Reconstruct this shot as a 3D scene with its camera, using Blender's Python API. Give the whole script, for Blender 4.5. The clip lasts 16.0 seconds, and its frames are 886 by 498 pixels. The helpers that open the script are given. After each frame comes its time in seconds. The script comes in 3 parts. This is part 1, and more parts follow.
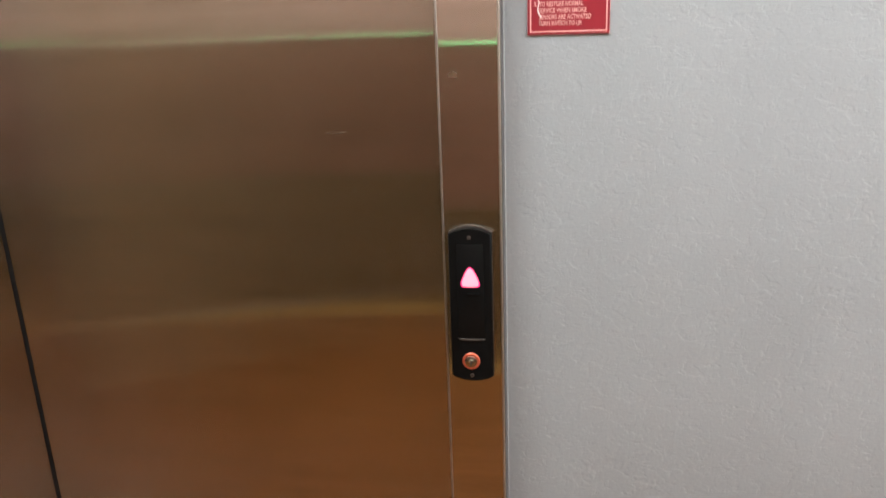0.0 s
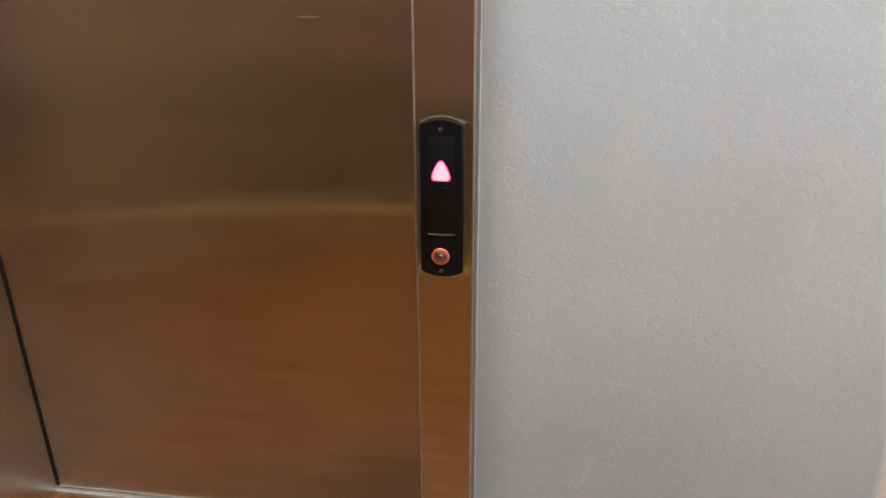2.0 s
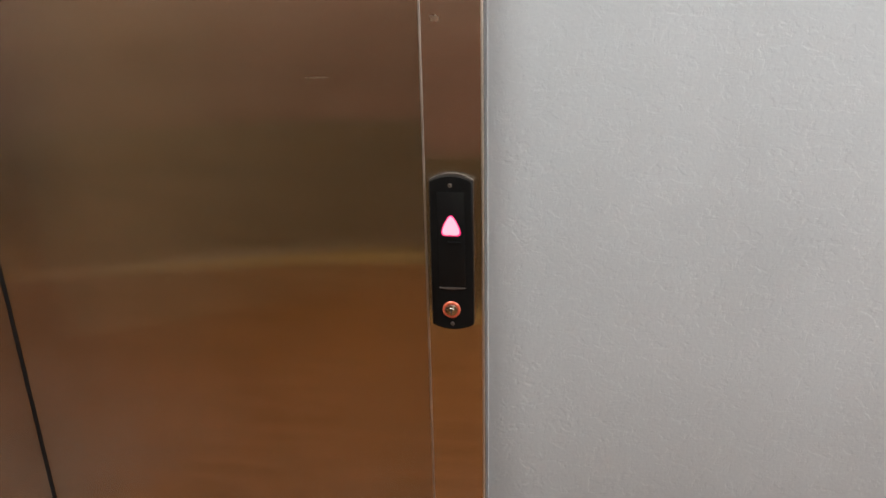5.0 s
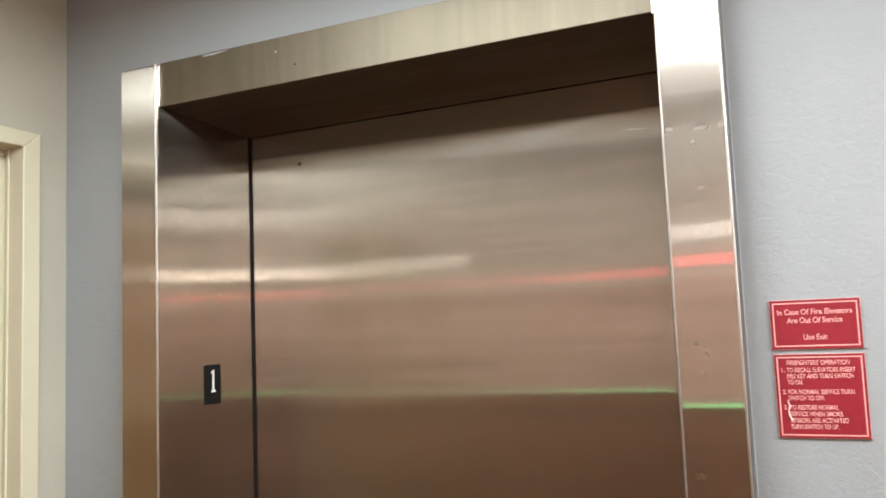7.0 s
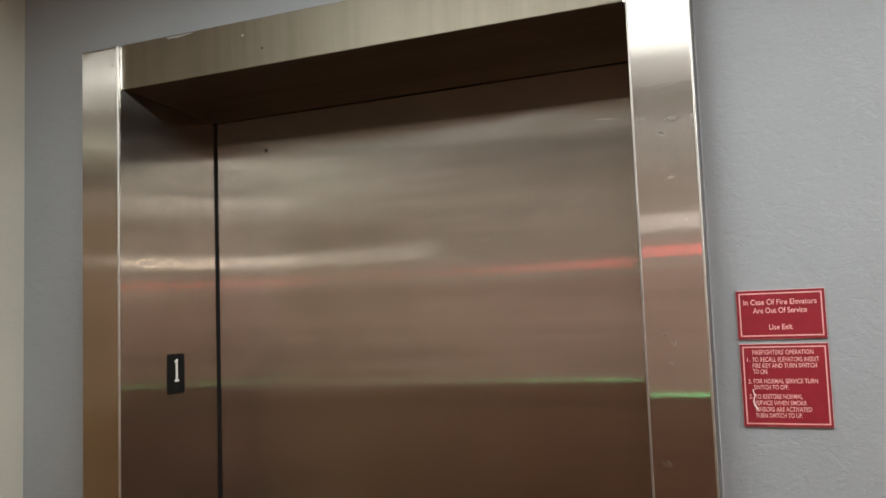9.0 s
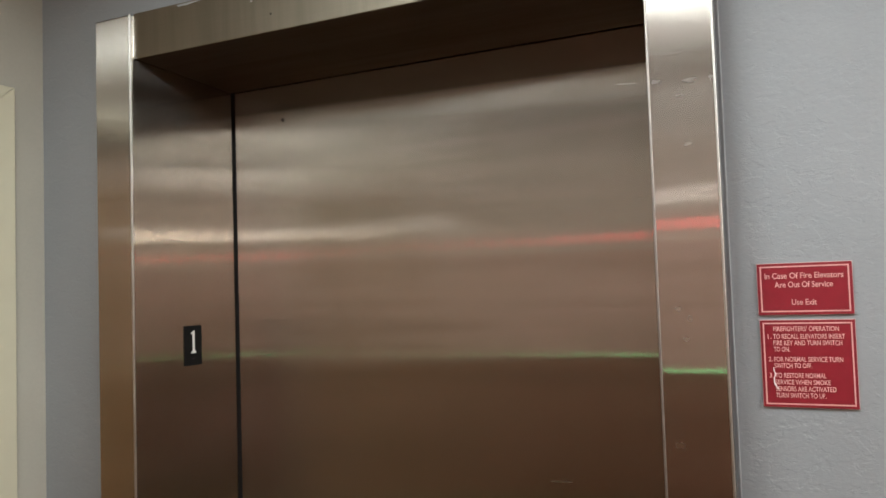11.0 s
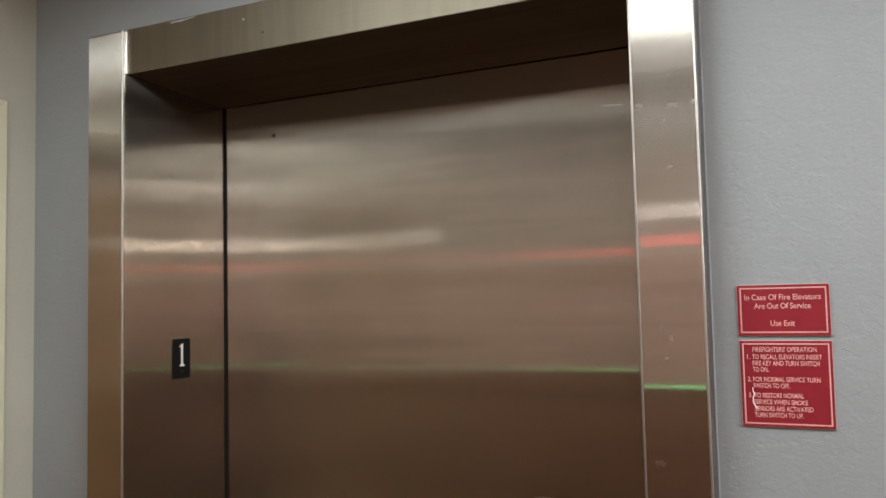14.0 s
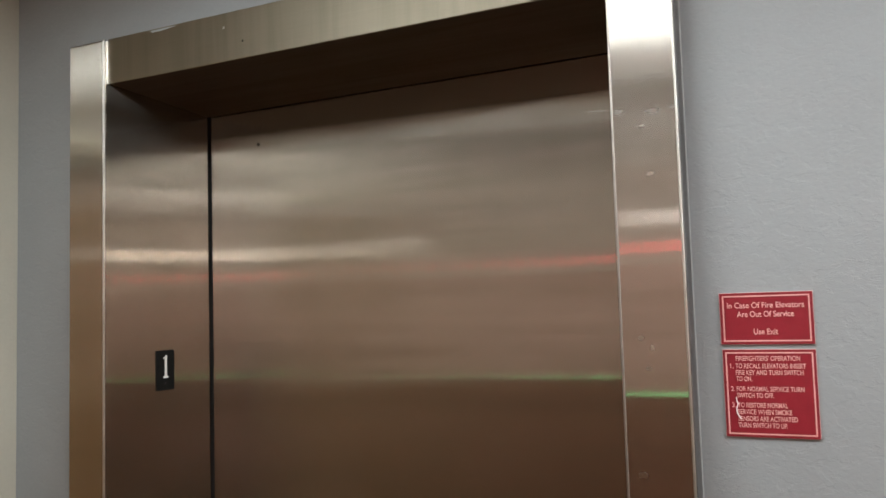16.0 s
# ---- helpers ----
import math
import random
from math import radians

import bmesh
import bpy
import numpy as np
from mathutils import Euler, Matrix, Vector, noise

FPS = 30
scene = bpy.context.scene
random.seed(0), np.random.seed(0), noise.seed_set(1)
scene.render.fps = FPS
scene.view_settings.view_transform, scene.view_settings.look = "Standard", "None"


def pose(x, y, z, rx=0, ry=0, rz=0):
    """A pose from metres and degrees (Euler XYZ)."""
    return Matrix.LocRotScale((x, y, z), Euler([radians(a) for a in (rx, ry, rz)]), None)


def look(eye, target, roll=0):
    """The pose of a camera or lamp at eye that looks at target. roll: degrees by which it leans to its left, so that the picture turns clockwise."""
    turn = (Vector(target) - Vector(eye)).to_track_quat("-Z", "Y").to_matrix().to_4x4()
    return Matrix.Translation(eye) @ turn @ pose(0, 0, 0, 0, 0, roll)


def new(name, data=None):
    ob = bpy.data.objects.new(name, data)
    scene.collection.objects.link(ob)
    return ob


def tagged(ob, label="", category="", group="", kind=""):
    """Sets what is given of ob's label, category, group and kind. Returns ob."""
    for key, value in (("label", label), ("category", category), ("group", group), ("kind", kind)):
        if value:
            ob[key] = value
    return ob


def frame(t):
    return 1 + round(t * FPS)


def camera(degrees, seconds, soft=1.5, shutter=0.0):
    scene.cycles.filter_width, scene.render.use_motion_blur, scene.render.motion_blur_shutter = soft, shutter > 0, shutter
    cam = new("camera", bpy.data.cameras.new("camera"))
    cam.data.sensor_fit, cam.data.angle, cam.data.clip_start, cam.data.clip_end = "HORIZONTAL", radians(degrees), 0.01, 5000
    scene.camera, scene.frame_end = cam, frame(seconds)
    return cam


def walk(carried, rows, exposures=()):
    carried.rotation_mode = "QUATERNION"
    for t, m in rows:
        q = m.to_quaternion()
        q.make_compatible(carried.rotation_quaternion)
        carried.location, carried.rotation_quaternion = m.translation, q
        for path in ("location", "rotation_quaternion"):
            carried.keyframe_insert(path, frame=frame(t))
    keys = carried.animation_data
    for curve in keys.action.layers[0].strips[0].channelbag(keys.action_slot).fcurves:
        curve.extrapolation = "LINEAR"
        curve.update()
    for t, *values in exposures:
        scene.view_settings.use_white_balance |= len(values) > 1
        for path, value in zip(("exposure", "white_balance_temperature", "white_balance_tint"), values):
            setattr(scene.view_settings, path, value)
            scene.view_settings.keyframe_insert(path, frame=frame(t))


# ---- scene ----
cam = camera(57.0, 16.0, shutter=0.5)
PATH = [
    (0, (0.2, -1.324, 1.537), (-0.096, 0.553, 0.915), -2.1),
    (0.5, (0.186, -1.317, 1.518), (-0.076, 0.541, 0.824), -1.2),
    (1, (0.194, -1.292, 1.515), (-0.035, 0.538, 0.739), -1.4),
    (1.5, (0.208, -1.289, 1.517), (-0.026, 0.515, 0.684), -0.9),
    (2, (0.225, -1.296, 1.508), (-0.034, 0.501, 0.668), -0.3),
    (2.5, (0.228, -1.314, 1.502), (-0.041, 0.493, 0.688), -0.4),
    (3, (0.213, -1.307, 1.51), (-0.042, 0.497, 0.685), -0.1),
    (5.3, (0.206, -1.317, 1.53), (-0.068, 0.539, 0.838), -1.7),
    (5.4, (0.199, -1.322, 1.534), (-0.128, 0.563, 0.95), -1.6),
    (5.5, (0.179, -1.32, 1.562), (-0.215, 0.58, 1.075), -2.3),
    (5.6, (0.169, -1.324, 1.592), (-0.312, 0.577, 1.2), -2.2),
    (5.7, (0.164, -1.331, 1.616), (-0.408, 0.563, 1.324), -2.3),
    (5.8, (0.156, -1.343, 1.631), (-0.491, 0.539, 1.43), -2.3),
    (6, (0.169, -1.346, 1.628), (-0.593, 0.502, 1.568), -2.0),
    (6.5, (0.188, -1.363, 1.635), (-0.659, 0.445, 1.754), -2.1),
    (7, (0.197, -1.37, 1.644), (-0.615, 0.448, 1.831), -2.3),
    (7.5, (0.193, -1.39, 1.654), (-0.546, 0.457, 1.859), -2.6),
    (8, (0.189, -1.385, 1.647), (-0.524, 0.473, 1.849), -2.5),
    (8.5, (0.194, -1.375, 1.646), (-0.532, 0.48, 1.829), -2.4),
    (9, (0.188, -1.362, 1.643), (-0.55, 0.491, 1.802), -2.1),
    (9.5, (0.179, -1.353, 1.643), (-0.56, 0.502, 1.769), -2.0),
    (10, (0.192, -1.322, 1.637), (-0.578, 0.52, 1.751), -1.8),
    (12.5, (0.264, -1.285, 1.648), (-0.646, 0.494, 1.728), -2.2),
    (13, (0.245, -1.302, 1.646), (-0.647, 0.485, 1.741), -1.8),
    (13.5, (0.236, -1.313, 1.651), (-0.61, 0.496, 1.756), -1.6),
    (14, (0.249, -1.306, 1.651), (-0.582, 0.509, 1.774), -1.3),
    (14.5, (0.249, -1.304, 1.652), (-0.564, 0.518, 1.783), -1.2),
    (15, (0.257, -1.29, 1.649), (-0.57, 0.526, 1.789), -1.2),
    (15.5, (0.253, -1.285, 1.651), (-0.572, 0.532, 1.794), -1.3),
    (16, (0.275, -1.275, 1.655), (-0.56, 0.537, 1.795), -1.7),
]
EXPOSURES = [(0, 0.68), (3, 0.73), (5.3, 0.68), (6, 0.72), (7, 0.70), (7.5, 0.22), (8, -0.02), (9, -0.07), (12.5, -0.06), (16, -0.06)]
walk(cam, [(t, look(eye, target, roll)) for t, eye, target, roll in PATH], EXPOSURES)

# ---- world and light ----
world = bpy.data.worlds.new("indoor")
world.use_nodes = True
world.node_tree.nodes["Background"].inputs[0].default_value = (0.5, 0.5, 0.5, 1)
world.node_tree.nodes["Background"].inputs[1].default_value = 0.02
scene.world = world

CEIL = 2.46            # ceiling height
SOUTH = -1.80          # lobby wall facing the elevator
WEST = -1.378          # side wall with the door
EAST = 4.2
CORNER = 0.865         # the elevator wall ends in a rounded corner
NICHE = 0.29           # back of the recess past that corner
DOOR_Y = 0.265         # face of the elevator door
FACE = -0.056          # face of the jambs
LEFT = -1.05           # reveal of the left jamb
HEAD = 2.134           # underside of the header


def ceiling_or_fill_lamp(name, x, y, sx, sy, watts, colour):
    data = bpy.data.lights.new(name, "AREA")
    data.shape, data.size, data.size_y, data.energy, data.color = "RECTANGLE", sx, sy, watts, colour
    ob = new(name, data)
    ob.matrix_world = pose(x, y, CEIL - 0.034)
    return ob


# first lamp follows the jamb reflections; the other two are added wall fill
LAMPS = [(-0.46, -0.77, 0.86, 0.44, 18, (0.91, 0.98, 0.98)), (1.10, -0.78, 1.40, 0.86, 12, (0.90, 0.98, 1.0)),
         (2.6, -0.98, 1.5, 0.9, 40, (0.90, 0.965, 1.0))]

for lamp in LAMPS:
    ceiling_or_fill_lamp("ceiling_or_fill_lamp", *lamp)


# ---- materials ----
def mat(name):
    m = bpy.data.materials.new(name)
    m.use_nodes = True
    nt = m.node_tree
    return m, nt, nt.nodes["Principled BSDF"], nt.nodes["Material Output"]


def link(nt, a, b):
    nt.links.new(a, b)


def coords(nt, scale=(1, 1, 1)):
    tc = nt.nodes.new("ShaderNodeNewGeometry")
    mp = nt.nodes.new("ShaderNodeMapping")
    mp.inputs["Scale"].default_value = scale
    link(nt, tc.outputs["Position"], mp.inputs["Vector"])
    return mp.outputs["Vector"]


def noise_tex(nt, vec, scale, detail=3.0, rough=0.5, distortion=0.0):
    n = nt.nodes.new("ShaderNodeTexNoise")
    n.inputs["Scale"].default_value, n.inputs["Detail"].default_value = scale, detail
    n.inputs["Roughness"].default_value, n.inputs["Distortion"].default_value = rough, distortion
    link(nt, vec, n.inputs["Vector"])
    return n.outputs["Fac"]


def ramp(nt, fac, stops):
    r = nt.nodes.new("ShaderNodeValToRGB")
    r.color_ramp.elements[0].position, r.color_ramp.elements[0].color = stops[0][0], (*stops[0][1], 1)
    r.color_ramp.elements[1].position, r.color_ramp.elements[1].color = stops[-1][0], (*stops[-1][1], 1)
    for p, c in stops[1:-1]:
        e = r.color_ramp.elements.new(p)
        e.color = (*c, 1)
    link(nt, fac, r.inputs[0])
    return r.outputs[0]


def maths(nt, op, a, b):
    n = nt.nodes.new("ShaderNodeMath")
    n.operation = op
    for i, v in enumerate((a, b)):
        if isinstance(v, (int, float)):
            n.inputs[i].default_value = v
        else:
            link(nt, v, n.inputs[i])
    return n.outputs[0]


def bump(nt, height, strength, distance, normal=None):
    b = nt.nodes.new("ShaderNodeBump")
    b.inputs["Strength"].default_value, b.inputs["Distance"].default_value = strength, distance
    link(nt, height, b.inputs["Height"])
    if normal:
        link(nt, normal, b.inputs["Normal"])
    return b.outputs["Normal"]


def plain(name, colour, rough=0.5, metal=0.0, vary=0.06, scale=30, bumpy=0.0, coat=0.0, spec=0.5):
    m, nt, p, out = mat(name)
    vec = coords(nt)
    f = noise_tex(nt, vec, scale, 4)
    f2 = noise_tex(nt, vec, scale * 0.13, 2)
    f = maths(nt, "MULTIPLY", maths(nt, "ADD", f, f2), 0.5)
    lo = tuple(c * (1 - vary) for c in colour)
    hi = tuple(min(1, c * (1 + vary)) for c in colour)
    link(nt, ramp(nt, f, [(0.3, lo), (0.7, hi)]), p.inputs["Base Color"])
    p.inputs["Roughness"].default_value, p.inputs["Metallic"].default_value = rough, metal
    p.inputs["Coat Weight"].default_value = coat
    p.inputs["Specular IOR Level"].default_value = spec
    if bumpy:
        link(nt, bump(nt, f, 0.4, bumpy), p.inputs["Normal"])
    return m


def glow(name, colour, strength):
    m, nt, p, out = mat(name)
    p.inputs["Base Color"].default_value = (*colour, 1)
    p.inputs["Emission Color"].default_value = (*colour, 1)
    p.inputs["Emission Strength"].default_value = strength
    p.inputs["Roughness"].default_value = 0.35
    return m


def painted_wall(name, colour, relief):
    """Painted plaster with a trowelled knock-down texture: flat pads with ragged lower lips."""
    m, nt, p, out = mat(name)
    vec = coords(nt, (1.0, 1.0, 1.3))
    big = noise_tex(nt, vec, 24, 7, 0.62, 0.3)
    pads = ramp(nt, big, [(0.44, (0, 0, 0)), (0.49, (1, 1, 1))])
    fine = noise_tex(nt, vec, 120, 4, 0.6, 0.4)
    peel = noise_tex(nt, coords(nt), 330, 2)
    worn = noise_tex(nt, coords(nt), 3.2, 4)
    tone = maths(nt, "ADD", maths(nt, "MULTIPLY", worn, 0.7), maths(nt, "MULTIPLY", fine, 0.3))
    lo, hi = tuple(c * 0.94 for c in colour), tuple(c * 1.05 for c in colour)
    link(nt, ramp(nt, tone, [(0.35, lo), (0.65, hi)]), p.inputs["Base Color"])
    n1 = bump(nt, pads, 0.15 * relief, 0.0010)
    n2 = bump(nt, fine, 0.22 * relief, 0.0014, n1)
    n3 = bump(nt, peel, 0.06, 0.0005, n2)
    link(nt, n3, p.inputs["Normal"])
    p.inputs["Roughness"].default_value = 0.55
    return m


def brushed(name, grain, colour=(0.606, 0.556, 0.507), sharp=0.0016, wide=0.25):
    """Brushed stainless steel: narrow lobe along the grain, wide across it, with handling smudges."""
    m, nt, p, out = mat(name)
    nt.nodes.remove(p)
    fine_scale = {"z": (380, 380, 3), "x": (3, 380, 380), "y": (380, 3, 380)}[grain]
    vec = coords(nt, fine_scale)
    lines = noise_tex(nt, vec, 1.0, 3, 0.6)
    spots = noise_tex(nt, coords(nt), 7, 5, 0.55)
    smear = noise_tex(nt, coords(nt, (1, 1, 0.5)), 2.2, 3)
    wipes = noise_tex(nt, coords(nt, {"z": (1.3, 1.3, 26), "x": (26, 26, 1.3), "y": (1.3, 26, 26)}[grain]), 1.0, 4, 0.6, 0.6)
    tone = maths(nt, "ADD", maths(nt, "ADD", maths(nt, "MULTIPLY", lines, 0.10), maths(nt, "MULTIPLY", wipes, 0.45)),
                 maths(nt, "ADD", maths(nt, "MULTIPLY", spots, 0.20), maths(nt, "MULTIPLY", smear, 0.25)))
    col = ramp(nt, tone, [(0.36, tuple(c * w for c, w in zip(colour, (0.80, 0.81, 0.77)))), (0.64, tuple(min(1, c * 1.08) for c in colour))])
    axis = nt.nodes.new("ShaderNodeCombineXYZ")
    for i, v in enumerate({"z": (0, 0, 1), "x": (1, 0, 0), "y": (0, 1, 0)}[grain]):
        axis.inputs[i].default_value = v
    wave = bump(nt, noise_tex(nt, coords(nt, (1, 1, 0.7)), 2.0, 1), 1.0, 0.0004)
    lobes = []
    for a, b in ((sharp, wide), (0.06, wide * 1.2)):
        g = nt.nodes.new("ShaderNodeBsdfAnisotropic")
        mean = math.sqrt(a * b)
        g.inputs["Roughness"].default_value = math.sqrt(mean)
        g.inputs["Anisotropy"].default_value = 1 - a / mean
        link(nt, col, g.inputs["Color"])
        link(nt, axis.outputs[0], g.inputs["Tangent"])
        link(nt, wave, g.inputs["Normal"])
        lobes.append(g)
    mix = nt.nodes.new("ShaderNodeMixShader")
    smudge = ramp(nt, smear, [(0.25, (0.13, 0.13, 0.13)), (0.75, (0.22, 0.22, 0.22))])
    link(nt, smudge, mix.inputs[0])
    link(nt, lobes[0].outputs[0], mix.inputs[1])
    link(nt, lobes[1].outputs[0], mix.inputs[2])
    link(nt, mix.outputs[0], out.inputs["Surface"])
    return m


def wood(name, dark, light, along, rough=0.35, coat=0.3):
    m, nt, p, out = mat(name)
    scale = {"x": (1.2, 16, 16), "z": (16, 16, 1.2)}[along]
    vec = coords(nt, scale)
    grain = noise_tex(nt, vec, 2.2, 6, 0.6, 0.8)
    fleck = noise_tex(nt, coords(nt, tuple(s * 3 for s in scale)), 4, 3)
    f = maths(nt, "ADD", maths(nt, "MULTIPLY", grain, 0.7), maths(nt, "MULTIPLY", fleck, 0.3))
    link(nt, ramp(nt, f, [(0.3, dark), (0.7, light)]), p.inputs["Base Color"])
    link(nt, bump(nt, f, 0.15, 0.001), p.inputs["Normal"])
    p.inputs["Roughness"].default_value, p.inputs["Coat Weight"].default_value = rough, coat
    return m


STEEL = brushed("brushed_steel_vertical", "z")
STEEL_R = brushed("brushed_steel_reveal", "z", wide=0.10)
STEEL_WORN = brushed("worn_brushed_steel", "z", (0.60, 0.56, 0.51), 0.035, 0.42)
STEEL_SMUDGE = brushed("smudged_steel", "z", (0.63, 0.585, 0.54), 0.02, 0.30)
# same steel, much darker: the soffit's shade is put into its colour
STEEL_S_SHADE = brushed("brushed_steel_soffit_shaded", "y", (0.165, 0.138, 0.112), 0.03, 0.38)
# darker copy of the jamb steel, to dim the lamp's reflection in the header
STEEL_H_DIM = brushed("brushed_steel_horizontal_dimmed", "x", (0.30, 0.262, 0.205), 0.30, 0.50)
WALL = painted_wall("grey_blue_wall_paint", (0.309, 0.321, 0.328), 1.6)
WALL_CREAM = painted_wall("cream_wall_paint", (0.46, 0.435, 0.365), 0.9)
WALL_BEIGE = painted_wall("beige_wall_paint", (0.54, 0.455, 0.405), 0.7)
MAUVE = painted_wall("mauve_brown_paint", (0.47, 0.31, 0.26), 0.7)
CEILING = plain("white_ceiling_paint", (0.86, 0.85, 0.83), 0.8, vary=0.03, scale=80, bumpy=0.0008)
FLOOR = wood("orange_wood_floor", (0.135, 0.043, 0.007), (0.21, 0.073, 0.012), "x")
WAINSCOT = wood("brown_wood_panel", (0.075, 0.044, 0.014), (0.125, 0.074, 0.025), "z", 0.45)
WAINSCOT_TOP = wood("reddish_wood_panel", (0.130, 0.057, 0.034), (0.21, 0.093, 0.056), "z", 0.45)
SLAB = wood("tan_wood_door", (0.20, 0.11, 0.043), (0.30, 0.17, 0.07), "z", 0.4)
FRAME_CREAM = plain("cream_enamel", (0.63, 0.59, 0.44), 0.35, vary=0.04, scale=18, bumpy=0.0004)
TRIM = plain("cream_baseboard", (0.50, 0.33, 0.10), 0.7, vary=0.05, spec=0.2)
SILL = plain("worn_aluminium", (0.62, 0.60, 0.56), 0.38, 0.7, vary=0.2, scale=60, bumpy=0.0006)
# near-black filler for the shaded door gaps, the shaft wall and the subfloor
SHADOW_GAP = plain("unlit_gap_black", (0.012, 0.011, 0.010), 0.85, vary=0.2)
CAULK = plain("grey_caulk", (0.33, 0.33, 0.33), 0.6, vary=0.15, scale=120, bumpy=0.0008)
RED = plain("red_engraved_plastic", (0.26, 0.013, 0.024), 0.38, vary=0.09, scale=50)
PINK = plain("engraved_pale_pink", (0.70, 0.34, 0.31), 0.6, vary=0.1, scale=200)
PLATE_EDGE = plain("pale_plastic_edge", (0.50, 0.34, 0.32), 0.55, vary=0.2, scale=90)
SCUFF = plain("pale_scuff", (0.75, 0.62, 0.60), 0.7, vary=0.15, scale=300)
BLACK = plain("black_plastic", (0.005, 0.005, 0.005), 0.42, vary=0.25, scale=90, bumpy=0.0002, spec=0.1)
BLACK_GLOSS = plain("black_acrylic", (0.006, 0.006, 0.006), 0.25, vary=0.2, spec=0.12)
BLACK_MATT = plain("black_sign_plastic", (0.007, 0.007, 0.007), 0.5, vary=0.2, scale=120, spec=0.15)
WHITE = plain("white_raised_plastic", (0.78, 0.77, 0.73), 0.5, vary=0.05, scale=150)
CHROME = plain("chrome", (0.50, 0.46, 0.42), 0.24, 1.0, vary=0.1)
POLISHED = plain("polished_edge_steel", (0.60, 0.57, 0.53), 0.38, 1.0, vary=0.16, scale=40)
EDGE_DIM = plain("dimmed_edge_steel", (0.40, 0.36, 0.335), 0.45, 1.0, vary=0.2, scale=40)
RETURN_SHADE = plain("shaded_return_steel", (0.24, 0.23, 0.225), 0.5, 1.0, vary=0.12, scale=60)
SCREW = plain("dark_screw_metal", (0.22, 0.21, 0.20), 0.35, 1.0, vary=0.2)
COPPER_RING = plain("red_anodised_ring", (0.62, 0.13, 0.07), 0.28, 0.4, vary=0.1)
PAINT_DRIP = plain("grey_paint_drip", (0.36, 0.37, 0.375), 0.5, vary=0.05)
MARK = plain("dark_pit", (0.03, 0.025, 0.02), 0.8, vary=0.2)
RUB = plain("pale_rub_mark", (0.52, 0.49, 0.46), 0.5, 1.0, vary=0.2, scale=200)
ARROW_GLOW = glow("lit_pink_arrow", (1.0, 0.32, 0.40), 0.56)
ARROW_RIM = glow("lit_red_rim", (0.9, 0.015, 0.16), 0.6)
LAMP_GLOW = glow("lit_lamp_diffuser", (0.92, 0.98, 1.0), 2)
STREAK_GLOW = glow("lit_streak_source", (1.0, 0.98, 0.95), 150)
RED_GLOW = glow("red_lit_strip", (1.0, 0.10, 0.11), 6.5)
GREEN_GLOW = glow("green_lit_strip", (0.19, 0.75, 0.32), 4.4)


# ---- mesh helpers ----
def add_box(bm, x0, x1, y0, y1, z0, z1, bevel=0.0, segments=2):
    r = bmesh.ops.create_cube(bm, size=1)
    for v in r["verts"]:
        v.co = ((x0 + x1) / 2 + v.co.x * (x1 - x0), (y0 + y1) / 2 + v.co.y * (y1 - y0), (z0 + z1) / 2 + v.co.z * (z1 - z0))
    if bevel:
        edges = list({e for v in r["verts"] for e in v.link_edges})
        bmesh.ops.bevel(bm, geom=edges, offset=bevel, segments=segments, profile=0.5, affect="EDGES")


def box_bm(*a, **k):
    bm = bmesh.new()
    add_box(bm, *a, **k)
    return bm


def prism(bm, outline, depth, m=None, bevel=0.0):
    """A plate with the outline (x, z), its front at y = 0 and its back at y = depth, moved by m."""
    front = [bm.verts.new((x, 0, z)) for x, z in outline]
    back = [bm.verts.new((x, depth, z)) for x, z in outline]
    f = bm.faces.new(front)
    bm.faces.new(back[::-1])
    n = len(outline)
    for i in range(n):
        bm.faces.new((front[(i + 1) % n], front[i], back[i], back[(i + 1) % n]))
    if bevel:
        bmesh.ops.bevel(bm, geom=list(f.edges), offset=bevel, segments=2, profile=0.5, affect="EDGES")
    if m is not None:
        bmesh.ops.transform(bm, matrix=m, verts=bm.verts)
    bmesh.ops.recalc_face_normals(bm, faces=bm.faces)
    return bm


def disc(radius, depth, m, segments=32, bevel=0.0, inner=0.0):
    bm = bmesh.new()
    ring = [(radius * math.cos(2 * math.pi * i / segments), radius * math.sin(2 * math.pi * i / segments)) for i in range(segments)]
    if not inner:
        return prism(bm, ring, depth, m, bevel)
    loops = []
    for r, y in ((inner, depth), (inner, 0.0008), (inner + 0.0008, 0), (radius - 0.0008, 0), (radius, 0.0008), (radius, depth)):
        loops.append([bm.verts.new((r * math.cos(2 * math.pi * i / segments), y, r * math.sin(2 * math.pi * i / segments))) for i in range(segments)])
    for a, b in zip(loops, loops[1:]):
        for i in range(segments):
            bm.faces.new((a[i], a[(i + 1) % segments], b[(i + 1) % segments], b[i]))
    bmesh.ops.transform(bm, matrix=m, verts=bm.verts)
    bmesh.ops.recalc_face_normals(bm, faces=bm.faces)
    return bm


def rounded(w, h, r, steps=6):
    pts = []
    for cx, cz, a0 in ((w / 2 - r, h / 2 - r, 0), (-w / 2 + r, h / 2 - r, 90), (-w / 2 + r, -h / 2 + r, 180), (w / 2 - r, -h / 2 + r, 270)):
        for i in range(steps + 1):
            a = radians(a0 + 90 * i / steps)
            pts.append((cx + r * math.cos(a), cz + r * math.sin(a)))
    return pts


def part(name, bm, material, parent=None, label="", smooth=False):
    me = bpy.data.meshes.new(name)
    bm.to_mesh(me)
    bm.free()
    me.materials.append(material)
    if smooth:
        me.shade_smooth()
        me.set_sharp_from_angle(angle=radians(40))
    ob = new(name, me)
    if parent:
        ob.parent = parent
    if label:
        ob["label"] = label
    return ob


